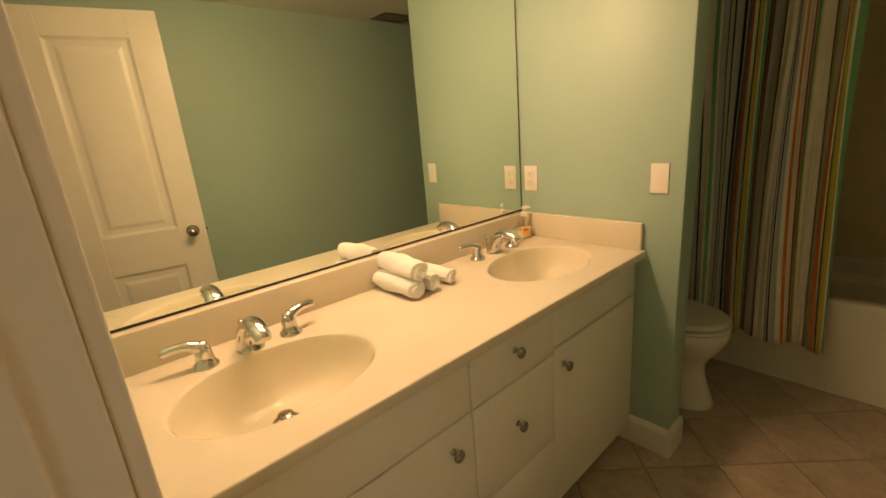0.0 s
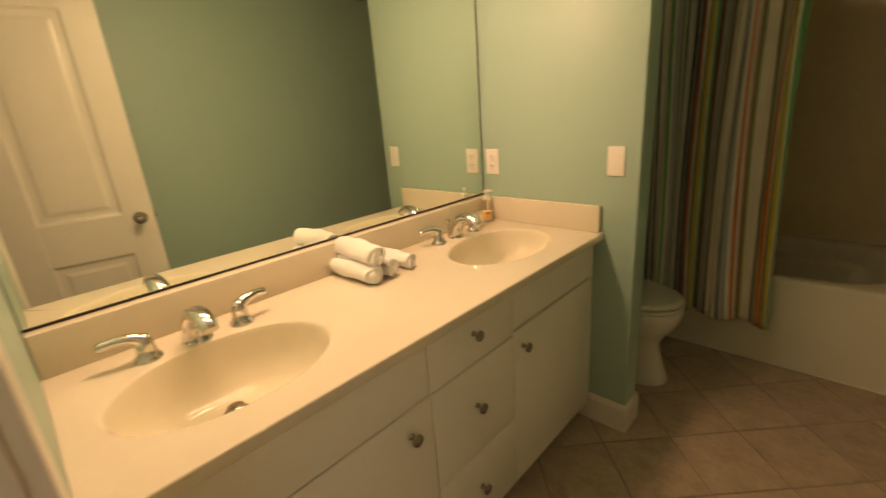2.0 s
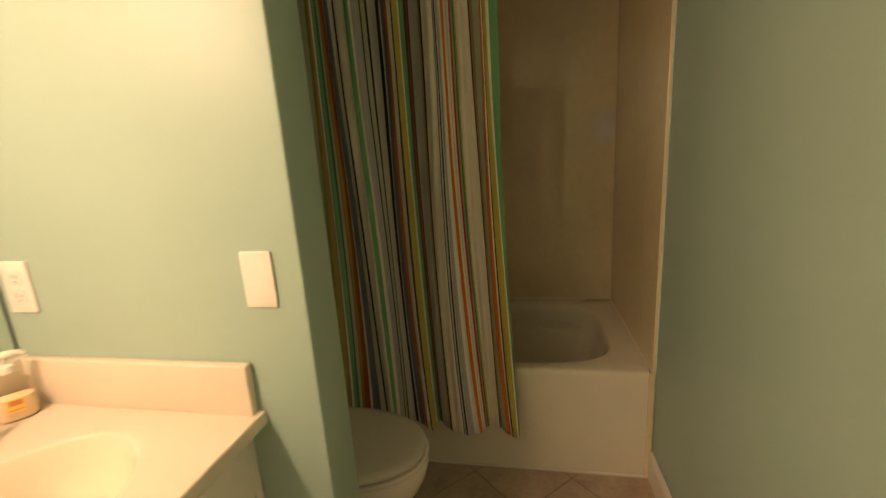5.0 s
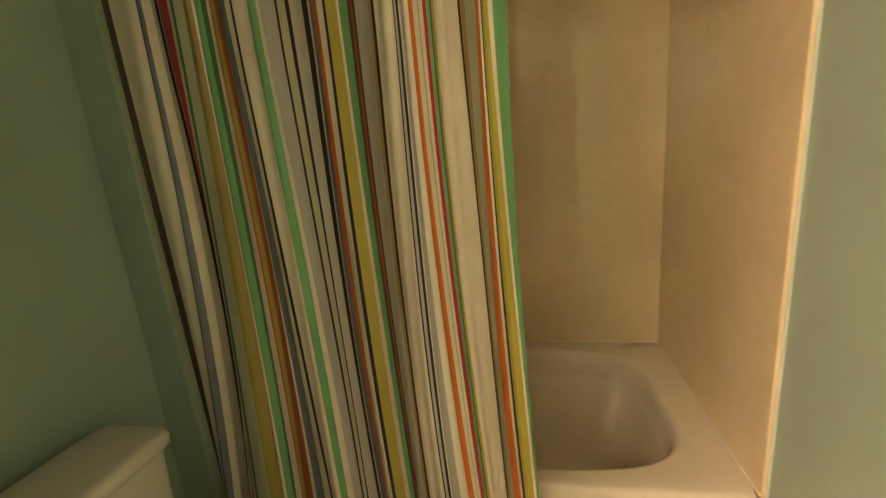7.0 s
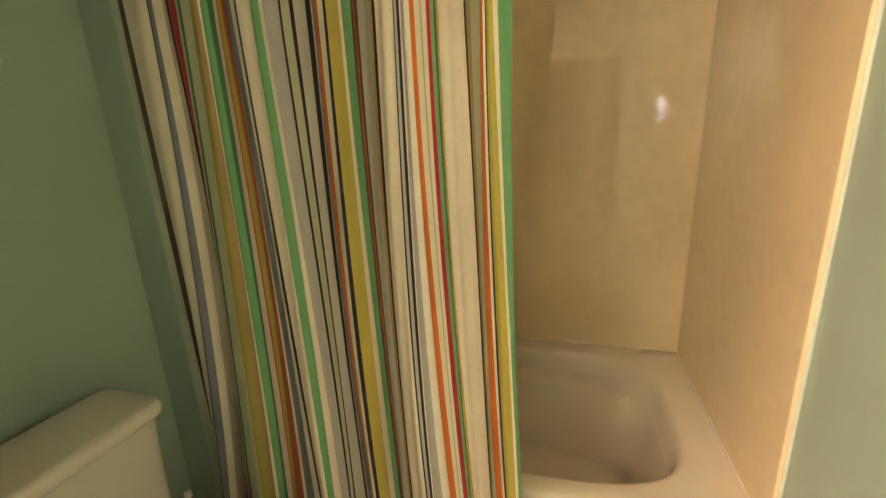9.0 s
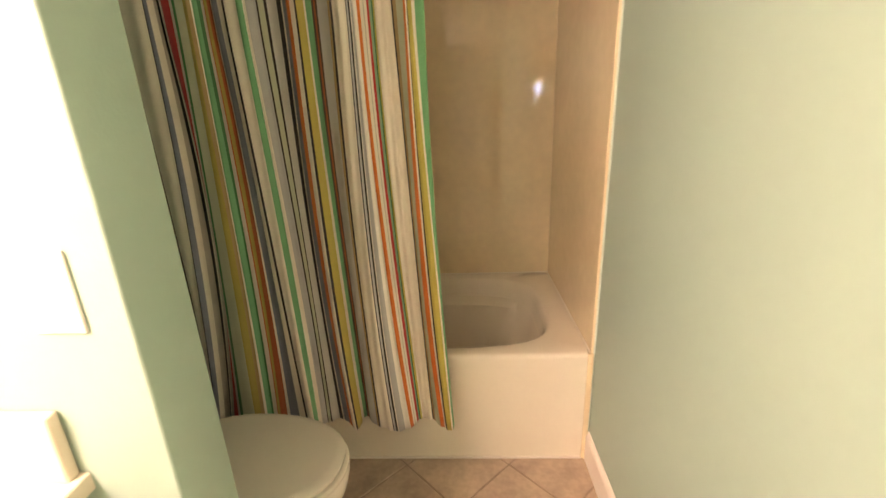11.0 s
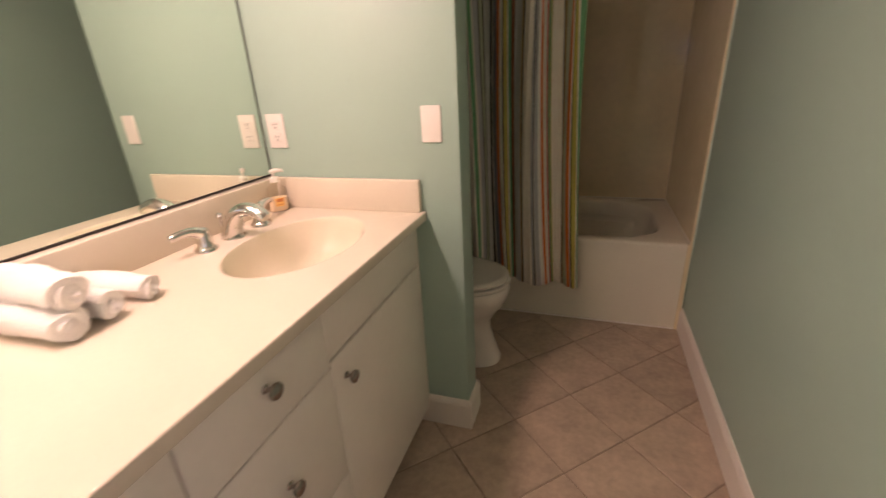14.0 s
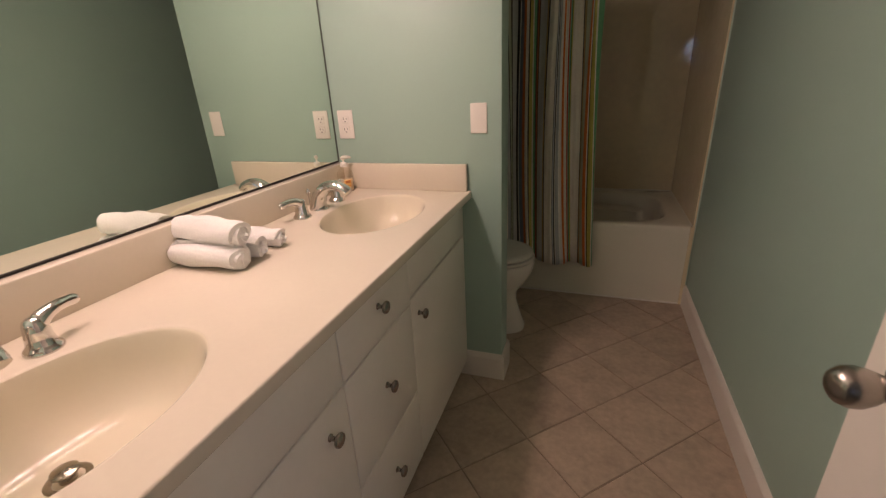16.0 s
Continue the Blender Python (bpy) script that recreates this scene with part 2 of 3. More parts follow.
box((W + 0.12, ENTRY - 0.115, -0.1), (HX1 + 0.1, ENTRY, HZ), bm=bm)
box((-0.12, ENTRY - 0.115, CEIL + 0.1), (W + 0.12, ENTRY, HZ), bm=bm)
HW0, HW1, WZ0, WZ1 = 0.502, 0.526, 1.36, 1.72
box((HX0 - 0.1, HY0 - 0.1, -0.1), (HW0, HY0, HZ), bm=bm)
box((HW1, HY0 - 0.1, -0.1), (HX1 + 0.1, HY0, HZ), bm=bm)
box((HW0, HY0 - 0.1, -0.1), (HW1, HY0, WZ0), bm=bm)
box((HW0, HY0 - 0.1, WZ1), (HW1, HY0, HZ), bm=bm)
structure("wall_outer", bm, M_HALL)
# added thin lamp in the slot; it makes the narrow glints on the tub panels
glint = bpy.data.lights.new("glint_strip_light", "AREA")
glint.shape, glint.size, glint.size_y = "RECTANGLE", HW1 - HW0, WZ1 - WZ0
glint.energy, glint.color = GLINT_WATTS, (0.50, 0.66, 1.0)
new("glint_strip_light", glint).matrix_basis = look(((HW0 + HW1) / 2, HY0 - 0.02, (WZ0 + WZ1) / 2), ((HW0 + HW1) / 2, 0, (WZ0 + WZ1) / 2))


# added cool fill lamp, unseen, to brighten tub and curtain through the doorway
side = bpy.data.lights.new("side_fill_light", "AREA")
side.shape, side.size, side.size_y = "RECTANGLE", 1.4, 1.3
side.energy, side.color = SIDE_WATTS, (0.74, 0.85, 1.0)
new("side_fill_light", side).matrix_basis = look((HX1 + 0.02, -3.2, 1.45), (0, -3.2, 1.45))


# ---- door frame and door ----
frame_ob = tagged(new("door_frame"), "white-painted wooden door frame with moulded casing", "door frame", "", "structure")
for x0, x1, sx0, sx1 in ((OPEN_L - 0.018, OPEN_L, OPEN_L, OPEN_L + 0.011), (OPEN_R, OPEN_R + 0.018, OPEN_R - 0.011, OPEN_R)):
    part("jamb", box((x0, ENTRY - 0.115, 0.0), (x1, ENTRY, 2.038), 0.002), M_TRIM, frame_ob)
    part("door_stop", box((sx0, ENTRY - 0.078, 0.0), (sx1, ENTRY - 0.04, 2.02), 0.003), M_TRIM, frame_ob)
part("head_jamb", box((OPEN_L, ENTRY - 0.115, 2.02), (OPEN_R, ENTRY, 2.038), 0.002), M_TRIM, frame_ob)
for x0, x1 in ((OPEN_L - 0.070, OPEN_L - 0.006), (OPEN_R + 0.006, OPEN_R + 0.070)):
    bm = box((x0, ENTRY, 0.0), (x1, ENTRY + 0.016, 2.09), 0.003)
    part("casing", bm, M_TRIM, frame_ob)
part("head_casing", box((OPEN_L - 0.070, ENTRY, 2.026), (OPEN_R + 0.070, ENTRY + 0.0158, 2.092), 0.003), M_TRIM, frame_ob)

DOOR_L, DOOR_H, DOOR_T = 0.573, 1.985, 0.035
door = tagged(new("door_1"), "white two-panel interior door standing open with a nickel knob", "door", "", "structure")
door.matrix_basis = pose(OPEN_R - 0.005, ENTRY + 0.002, 0.012, 0, 0, 12.0)
part("core", box((0.007, 0.002, 0.002), (DOOR_T - 0.007, DOOR_L - 0.002, DOOR_H - 0.002)), M_DOOR, door)
ST = 0.128
PANELS = ((0.19, 0.765), (0.965, 1.865))
for y0, y1 in ((0, ST), (DOOR_L - ST, DOOR_L)):
    part("stile", box((0, y0, 0), (DOOR_T, y1, DOOR_H), 0.003), M_DOOR, door)
for z0, z1 in ((0, 0.19), (0.765, 0.965), (1.865, DOOR_H)):
    part("rail", box((0.0004, ST - 0.001, z0), (DOOR_T - 0.0004, DOOR_L - ST + 0.001, z1), 0.003), M_DOOR, door)
for z0, z1 in PANELS:
    for x, s in ((0.0, 1), (DOOR_T, -1)):
        loops = []
        for inset, depth in ((0.0, 0.0005), (0.010, 0.006), (0.020, 0.0075), (0.034, 0.0072), (0.052, 0.002), (0.075, 0.0015)):
            loops.append([Vector((x + s * depth, yy, zz)) for yy, zz in ((ST + inset, z0 + inset), (DOOR_L - ST - inset, z0 + inset), (DOOR_L - ST - inset, z1 - inset), (ST + inset, z1 - inset))])
        part("panel", rings(loops, False, True), M_DOOR, door)
KZ, KY = 0.936, DOOR_L - 0.062
for x, s in ((0.0, -1), (DOOR_T, 1)):
    m = Matrix.Translation((x, KY, KZ)) @ pose(0, 0, 0, 0, 90 * s, 0)
    knob = part("door_knob", lathe([(0.002, 0.080), (0.011, 0.079), (0.0170, 0.075), (0.0215, 0.066), (0.0220, 0.057), (0.0190, 0.046), (0.0145, 0.035), (0.010, 0.028), (0.010, 0.008)], 36, m), M_NICKEL, door, "brushed nickel egg-shaped knob", True)
    part("rosette", lathe([(0.031, 0.0), (0.031, 0.003), (0.027, 0.009), (0.016, 0.012), (0.012, 0.012)], 36, m), M_NICKEL, knob, smooth=True)
part("latch", box((0.010, DOOR_L - 0.0005, KZ - 0.028), (DOOR_T - 0.010, DOOR_L + 0.0015, KZ + 0.028), 0.0005), M_NICKEL, door, "nickel latch plate")
part("latch_bolt", box((0.012, DOOR_L, KZ - 0.008), (DOOR_T - 0.012, DOOR_L + 0.009, KZ + 0.008), 0.002), M_NICKEL, door)

# ---- baseboards ----
BB, BT = 0.125, 0.013


def baseboard(a, b, thick_axis, sign):
    """A board along the wall from a to b, its face sign * BT off the wall."""
    prof = [(0, 0), (BT, 0), (BT, BB - 0.022), (BT - 0.003, BB - 0.012), (BT - 0.007, BB - 0.004), (BT - 0.009, BB), (0, BB)]
    loops = []
    for end in (a, b):
        loops.append([Vector((end[0] + (sign * d if thick_axis == "x" else 0), end[1] + (sign * d if thick_axis == "y" else 0), z)) for d, z in prof])
    return rings(loops, True, True)


base = tagged(new("baseboard"), "white-painted wooden baseboards along the green walls", "baseboard", "", "structure")
part("board", baseboard((W, ENTRY, 0), (W, TUB_Y, 0), "x", -1), M_TRIM, base)
part("board", baseboard((0.47, 0, 0), (PART_X + BT - 0.0005, 0, 0), "y", -1), M_TRIM, base)
part("board", baseboard((PART_X, -BT + 0.0005, 0), (PART_X, PART_T + BT - 0.0005, 0), "x", 1), M_TRIM, base)
part("board", baseboard((0, PART_T, 0), (PART_X + BT - 0.001, PART_T, 0), "y", 1), M_TRIM, base)
part("board", baseboard((WX, PART_T + BT, 0), (WX, WING_Y - BT, 0), "x", 1), M_TRIM, base)
part("board", baseboard((0, WING_Y, 0), (WING_X, WING_Y, 0), "y", -1), M_TRIM, base)

# ---- tub surround ----
surround = tagged(new("tub_surround"), "glossy tan cultured-marble panels lining the tub alcove", "wall panel", "", "structure")
SX, SY = W - 0.014, END - 0.02
part("back_panel", box((WING_X + 0.012, SY, RIM - 0.01), (SX, END - 0.0005, CEIL - 0.002), 0.0015), M_SURR, surround)
part("side_panel", box((SX, TUB_Y + 0.008, 0.0), (W - 0.0005, END - 0.0005, CEIL - 0.002), 0.002), M_SURR, surround)
part("side_panel", box((WING_X + 0.0005, TUB_Y + 0.03, RIM - 0.01), (WING_X + 0.012, SY, CEIL - 0.002), 0.0015), M_SURR, surround)
part("caulk_bead", box((SX - 0.004, SY - 0.004, RIM), (SX + 0.001, SY + 0.001, CEIL - 0.003), 0.001), M_SURR, surround)
part("edge_trim", box((W - 0.0065, TUB_Y + 0.003, 0.126), (W - 0.0004, TUB_Y + 0.0085, CEIL - 0.002), 0.0015), M_CAULK, surround, "pale caulked edge strip")

part("edge_board", box((SX - 0.0125, TUB_Y - 0.004, 0.0), (W - 0.007, TUB_Y + 0.0025, RIM + 0.002), 0.001), M_SURR, surround, "tan filler strip beside the tub apron")

# ---- bathtub ----
tub = thing("bathtub", "almond enamel alcove bathtub with a rounded basin and plain apron", "bathtub")
TX0, TX1 = WING_X + 0.013, SX - 0.0005
loops = [pad_ring(TX0, TX1, TUB_Y, SY - 0.001, RIM - 0.040, 90), pad_ring(TX0, TX1, TUB_Y, SY - 0.001, RIM - 0.020, 90),
         pad_ring(TX0 + 0.0005, TX1 - 0.0005, TUB_Y + 0.0015, SY - 0.001, RIM - 0.011, 90), pad_ring(TX0 + 0.001, TX1 - 0.001, TUB_Y + 0.005, SY - 0.002, RIM - 0.0045, 80), pad_ring(TX0 + 0.002, TX1 - 0.002, TUB_Y + 0.012, SY - 0.003, RIM - 0.001, 70),
         pad_ring(TX0 + 0.004, TX1 - 0.004, TUB_Y + 0.020, SY - 0.004, RIM, 60)]
IX0, IX1, IY0, IY1 = TX0 + 0.10, 1.432, 0.960, 1.655
for inset, z, p, ledge in ((-0.004, RIM, 4.2, 0), (0.004, RIM - 0.003, 4.2, 0), (0.012, RIM - 0.012, 4.2, 0), (0.018, RIM - 0.04, 4.0, 0), (0.025, RIM - 0.088, 3.9, 0), (0.027, RIM - 0.096, 3.9, 0.3), (0.029, RIM - 0.102, 3.9, 0.85),
                           (0.031, RIM - 0.108, 3.9, 1), (0.040, RIM - 0.15, 4, 1), (0.068, RIM - 0.25, 3.8, 0.9), (0.095, RIM - 0.32, 3.6, 0.7), (0.125, RIM - 0.352, 3.4, 0.4), (0.19, RIM - 0.365, 3, 0)):
    ring = pad_ring(IX0 + inset * 1.3, IX1 - inset * 1.1, IY0 + inset, IY1 - inset, z, p)
    for q in ring:
        q.y -= 0.065 * ledge * min(1, max(0, (1.35 - q.x) / 0.05)) * min(1, max(0, (q.y - 1.45) / 0.1))
    loops.append(ring)
part("basin", rings(loops, False, True), M_TUB, tub, smooth=True)
bm = box((TX0, TUB_Y, 0.0), (TX1, TUB_Y + 0.03, RIM - 0.040))
part("apron", bm, M_TUB, tub, smooth=True)
part("toe_trim", box((TX0, TUB_Y - 0.006, 0.0), (SX - 0.013, TUB_Y + 0.002, 0.010), 0.003), M_TRIM, tub, "white caulk bead along the floor")
for a, b in (((TX0, SY - 0.005, RIM - 0.001), (SX, SY + 0.001, RIM + 0.005)), ((SX - 0.005, TUB_Y + 0.012, RIM - 0.001), (SX + 0.001, SY - 0.004, RIM + 0.005))):
    part("caulk_bead", box(a, b, 0.002), M_TUB, tub)

# ---- shower curtain ----
rod = thing("curtain_rod", "chrome shower curtain rod between the alcove walls", "curtain rod")
ROD_Y, ROD_Z = 0.862, 1.965
part("rod", tube([(0.0, ROD_Y - 0.02, ROD_Z), (W, ROD_Y - 0.02, ROD_Z)], 0.0125, 20), M_CHROME, rod, smooth=True)
for x, s in ((0.0, 1), (W, -1)):
    part("flange", lathe([(0.03, 0), (0.03, 0.004), (0.018, 0.012), (0.014, 0.02)], 24, Matrix.Translation((x, ROD_Y - 0.02, ROD_Z)) @ pose(0, 0, 0, 0, 90 * s, 0)), M_CHROME, rod, smooth=True)

# stripe colours and widths; some wider brown and black ones include fold-back shade
STRIPES = """brown 12 cream 28 black 2 slate 9 cream 11 taupe 12 black 7 cream 3 taupe 4 red 6 taupe 2 dkgreen 2 sage 8 olive 10 ochre 8 cream 5 green 13 dkgreen 6 taupe 8
rust 2 olive 6 rust 10 cream 3 slate 12 cream 9 black 4 cream 18 green 14 cream 10 grey 19 black 3 sage 7 black 3 pale 14 black 7 cream 3 slate 9
orange 7 cream 10 black 5 lime 16 cream 6 green 14 brown 6 rust 3 brown 3 grey 17 ochre 4 black 4 cream 32 black 2 grey 4 black 4 cream 2 grey 10 white 14
orange 10 cream 7 taupe 2 cream 6 red 7 mint 6 dkgreen 4 lime 6 cream 45 black 3 ochre 4 sage 9 orange 11 cream 5 black 4 lime 19 cream 6 green 12"""
words = STRIPES.split()
stripes = [(words[i], float(words[i + 1])) for i in range(0, len(words), 2)]
CZ0, CZ1 = 0.232, 1.925
# how the cloth hangs: place across the cloth, x near the hem, at mid height and high up, and how far the fold stands back
DRAPE = np.array([
    (0, 0.134, 0.125, 0.121, 0.02), (41, 0.165, 0.221, 0.227, -0.01), (77, 0.19, 0.254, 0.255, 0.03), (88, 0.225, 0.288, 0.277, 0.005), (94, 0.245, 0.292, 0.304, -0.005), (106, 0.318, 0.335, 0.345, -0.02),
    (164, 0.388, 0.405, 0.394, 0.015), (198, 0.492, 0.469, 0.452, -0.01), (220, 0.531, 0.509, 0.495, -0.025), (264, 0.561, 0.553, 0.537, 0.01),
    (290, 0.597, 0.583, 0.585, 0.025), (326, 0.68, 0.652, 0.65, -0.03), (367, 0.701, 0.683, 0.681, 0.03), (401, 0.757, 0.739, 0.742, -0.015),
    (436, 0.81, 0.784, 0.786, -0.03), (472, 0.871, 0.824, 0.816, -0.025), (510, 0.898, 0.858, 0.847, 0.015), (566, 0.948, 0.918, 0.902, 0.02),
    (581, 0.978, 0.938, 0.937, -0.015), (620, 1.019, 0.979, 0.961, -0.03), (638, 1.026, 0.996, 0.993, -0.02)])
HEIGHTS = (0.31, 1.06, 1.52)
keys = list(CLOTH)
cols, marks = [], []
u = 0.0
for name, wd in stripes:
    n = max(1, round(wd / 3))
    for k in range(n):
        cols.append(u + wd * k / n)
        marks.append(keys.index(name))
    u += wd
cols.append(u)
ROWS = 44
bm = bmesh.new()
grid = []


def eased(xs, ys, x):
    """A smooth line through points that overshoots none of them."""
    d = np.diff(ys) / np.diff(xs)
    m = np.concatenate(([d[0]], np.where(d[:-1] * d[1:] > 0, 2 * d[:-1] * d[1:] / (d[:-1] + d[1:] + 1e-12), 0), [d[-1]]))
    i = int(np.clip(np.searchsorted(xs, x) - 1, 0, len(xs) - 2))
    h = xs[i + 1] - xs[i]
    t = (x - xs[i]) / h
    return float((1 + 2 * t) * (1 - t) ** 2 * ys[i] + t * (1 - t) ** 2 * h * m[i] + t * t * (3 - 2 * t) * ys[i + 1] + t * t * (t - 1) * h * m[i + 1])


def curtain_line(u):
    """One thread of the cloth from hem to rod, at u across it."""
    low, mid, high, back = [eased(DRAPE[:, 0], DRAPE[:, k], u) for k in range(1, 5)]
    out = []
    for r in range(ROWS + 1):
        h = r / ROWS
        z = CZ0 + (CZ1 - CZ0) * h
        a, b, c = HEIGHTS
        x = low * (z - b) * (z - c) / ((a - b) * (a - c)) + mid * (z - a) * (z - c) / ((b - a) * (b - c)) + high * (z - a) * (z - b) / ((c - a) * (c - b))
        if z > c:
            x = high + (high - mid) * (z - c) / (c - b) * 0.5
        y = 0.832 + 1.3 * back * (1.0 - 0.35 * h) + 0.004 * math.sin(u * 0.11 + 3.1 * h) + 0.003 * math.sin(u * 0.29 - 5 * h)
        x += 0.0015 * math.sin(7 * h + u * 0.05)
        z += (1 - h) ** 6 * (0.004 * math.sin(u * 0.04) - 0.12 * back)
        out.append(Vector((x, y, z)))
    return out


lines = [curtain_line(c) for c in cols]
for r in range(ROWS + 1):
    grid.append([bm.verts.new(line[r]) for line in lines])
for r in range(ROWS):
    for c in range(len(cols) - 1):
        f = bm.faces.new((grid[r][c], grid[r][c + 1], grid[r + 1][c + 1], grid[r + 1][c]))
        f.material_index = marks[c]
curtain = thing("shower_curtain", "multicoloured striped fabric shower curtain gathered in loose folds", "shower curtain")
cloth = part("cloth", bm, [M_CLOTH[k] for k in keys], curtain)
for p in cloth.data.polygons:
    p.use_smooth = True
sol = cloth.modifiers.new("thickness", "SOLIDIFY")
sol.thickness = 0.0012
for k in range(10):
    x = curtain_line(u * (0.04 + 0.92 * k / 9))[-1].x
    ring = [(x, ROD_Y - 0.02 + 0.022 * math.cos(a), ROD_Z - 0.012 + 0.034 * math.sin(a)) for a in np.linspace(0, 2 * math.pi, 21)]
    part("ring", tube(ring, 0.0022, 8), M_CHROME, curtain, smooth=True)

# ---- toilet ----
toilet = thing("toilet", "almond porcelain two-piece toilet with its lid closed", "toilet")
TC = 0.452
TF = 0.008


def egg(x0, x1, ry, z, power=2.2):
    x1 += TF
    cx = x0 + (x1 - x0) * 0.42
    return oval(cx, TC, x1 - cx, cx - x0, ry, z, power)


part("bowl", rings([egg(0.26, 0.702, 0.115, 0.0, 2.6), egg(0.26, 0.702, 0.115, 0.012, 2.6), egg(0.265, 0.694, 0.108, 0.03, 2.5), egg(0.27, 0.672, 0.098, 0.10, 2.4), egg(0.27, 0.656, 0.096, 0.17, 2.3), egg(0.26, 0.660, 0.105, 0.215, 2.2),
                    egg(0.235, 0.690, 0.135, 0.26, 2.2), egg(0.21, 0.722, 0.165, 0.305, 2.2), egg(0.20, 0.738, 0.178, 0.345, 2.2), egg(0.195, 0.745, 0.187, 0.382, 2.2), egg(0.20, 0.741, 0.183, 0.396, 2.2)], True, True), M_PORC, toilet, smooth=True)
part("seat", rings([egg(0.24, 0.715, 0.158, 0.3945), egg(0.235, 0.722, 0.165, 0.3985), egg(0.228, 0.745, 0.186, 0.402), egg(0.228, 0.746, 0.187, 0.411), egg(0.235, 0.741, 0.182, 0.4155), egg(0.24, 0.715, 0.158, 0.4165)], True, True), M_SEAT, toilet, smooth=True)
part("lid", rings([egg(0.24, 0.708, 0.155, 0.4165), egg(0.236, 0.714, 0.160, 0.4205), egg(0.226, 0.737, 0.182, 0.424), egg(0.226, 0.738, 0.183, 0.434), egg(0.230, 0.732, 0.178, 0.440), egg(0.245, 0.712, 0.160, 0.444), egg(0.33, 0.60, 0.08, 0.447)], True, True), M_SEAT, toilet, smooth=True)
for y in (TC - 0.075, TC + 0.075):
    part("hinge", box((0.208, y - 0.02, 0.396), (0.240, y + 0.02, 0.436), 0.006), M_SEAT, toilet, smooth=True)
part("tank", rings([pad_ring(0.035, 0.185, TC - 0.205, TC + 0.205, 0.385, 9), pad_ring(0.028, 0.192, TC - 0.215, TC + 0.215, 0.40, 9), pad_ring(0.02, 0.190, TC - 0.222, TC + 0.222, 0.60, 9), pad_ring(0.018, 0.193, TC - 0.228, TC + 0.228, 0.716, 9)], True, True), M_PORC, toilet, smooth=True)
part("tank_lid", rings([pad_ring(0.012, 0.201, TC - 0.236, TC + 0.236, 0.716, 10), pad_ring(0.008, 0.205, TC - 0.240, TC + 0.240, 0.722, 10), pad_ring(0.008, 0.205, TC - 0.240, TC + 0.240, 0.742, 10), pad_ring(0.014, 0.199, TC - 0.234, TC + 0.234, 0.752, 10), pad_ring(0.03, 0.19, TC - 0.201, TC + 0.212, 0.756, 8)], True, True), M_PORC, toilet, smooth=True)
part("neck", box((0.14, TC - 0.11, 0.30), (0.27, TC + 0.11, 0.392), 0.02, 4), M_PORC, toilet, smooth=True)
brush = thing("toilet_brush", "toilet brush with brown grip in a white holder", "toilet brush")
m = Matrix.Translation((0.085, 0.775, 0))
part("holder", lathe([(0.048, 0), (0.050, 0.01), (0.042, 0.09), (0.040, 0.12), (0.036, 0.12), (0.036, 0.03)], 28, m), M_PORC, brush, smooth=True)
part("rod", lathe([(0.006, 0.03), (0.006, 0.27)], 16, m), M_CHROME, brush, smooth=True)
part("grip", lathe([(0.008, 0.265), (0.011, 0.275), (0.012, 0.34), (0.011, 0.352)], 20, m), M_BROWN, brush, smooth=True)
part("grip_cap", lathe([(0.0115, 0.352), (0.012, 0.358), (0.009, 0.368), (0.001, 0.371)], 20, m), M_PORC, brush, smooth=True)

# ---- vanity cabinets ----
FX = 0.525


def knob_on(parent, y, z):
    m = Matrix.Translation((FX, y, z)) @ pose(0, 0, 0, 0, 90, 0)
    part("knob", lathe([(0.0085, 0.0), (0.0085, 0.002), (0.0055, 0.005), (0.005, 0.012), (0.008, 0.016), (0.0145, 0.019), (0.0165, 0.023), (0.0150, 0.027), (0.009, 0.030), (0.001, 0.031)], 28, m), M_NICKEL, parent, "brushed nickel mushroom knob", True)


def slab(name, parent, y0, y1, z0, z1):
    return part(name, box((FX - 0.019, y0, z0), (FX, y1, z1), 0.0035, 3), M_CAB, parent, smooth=True)


def cabinet_body(parent, y0, y1):
    bm = box((WX + 0.002, y0, 0.078), (FX - 0.021, y1, 0.70))
    box((FX - 0.045, y0, 0.70), (FX - 0.021, y1, TOP - 0.036), bm=bm)
    part("body", bm, M_CAB, parent)
    part("toe_kick", box((WX + 0.002, y0, 0.0), (0.452, y1, 0.078)), M_CAB, parent)
    # near-black sheet behind the fronts puts the shade of the joints into colour
    part("shadow_gap", box((FX - 0.021, y0 + 0.001, 0.082), (FX - 0.0195, y1 - 0.001, TOP - 0.04)), M_DARK, parent, "dark sheet standing in for shade between the fronts")


G = 0.0022
near = thing("sink_cabinet", "white painted sink cabinet with a slab door and nickel knob", "cabinet", group="vanity cabinets")
cabinet_body(near, ENTRY + 0.001, -0.927)
slab("false_front", near, ENTRY + 0.006, -0.927 - G, 0.662 + G, 0.822)
d = slab("door", near, ENTRY + 0.006, -0.927 - G, 0.082, 0.662 - G)
knob_on(d, -1.003, 0.588)
mid = thing("drawer_cabinet", "white painted three-drawer cabinet with nickel knobs", "cabinet", group="vanity cabinets")
cabinet_body(mid, -0.927, -0.560)
for z0, z1, kz in ((0.662 + G, 0.823, 0.763), (0.350 + G / 2, 0.662 - G, 0.528), (0.082, 0.350 - G / 2, 0.228)):
    d = slab("drawer_front", mid, -0.927 + G / 2, -0.560 - G / 2, z0, z1)
    knob_on(d, -0.750, kz - 0.006)
far = thing("sink_cabinet", "white painted sink cabinet with a slab door beside the green wall", "cabinet", group="vanity cabinets")
cabinet_body(far, -0.560, -0.001)
slab("false_front", far, -0.560 + G / 2, -0.022, 0.675 + G * 2.2, 0.822)
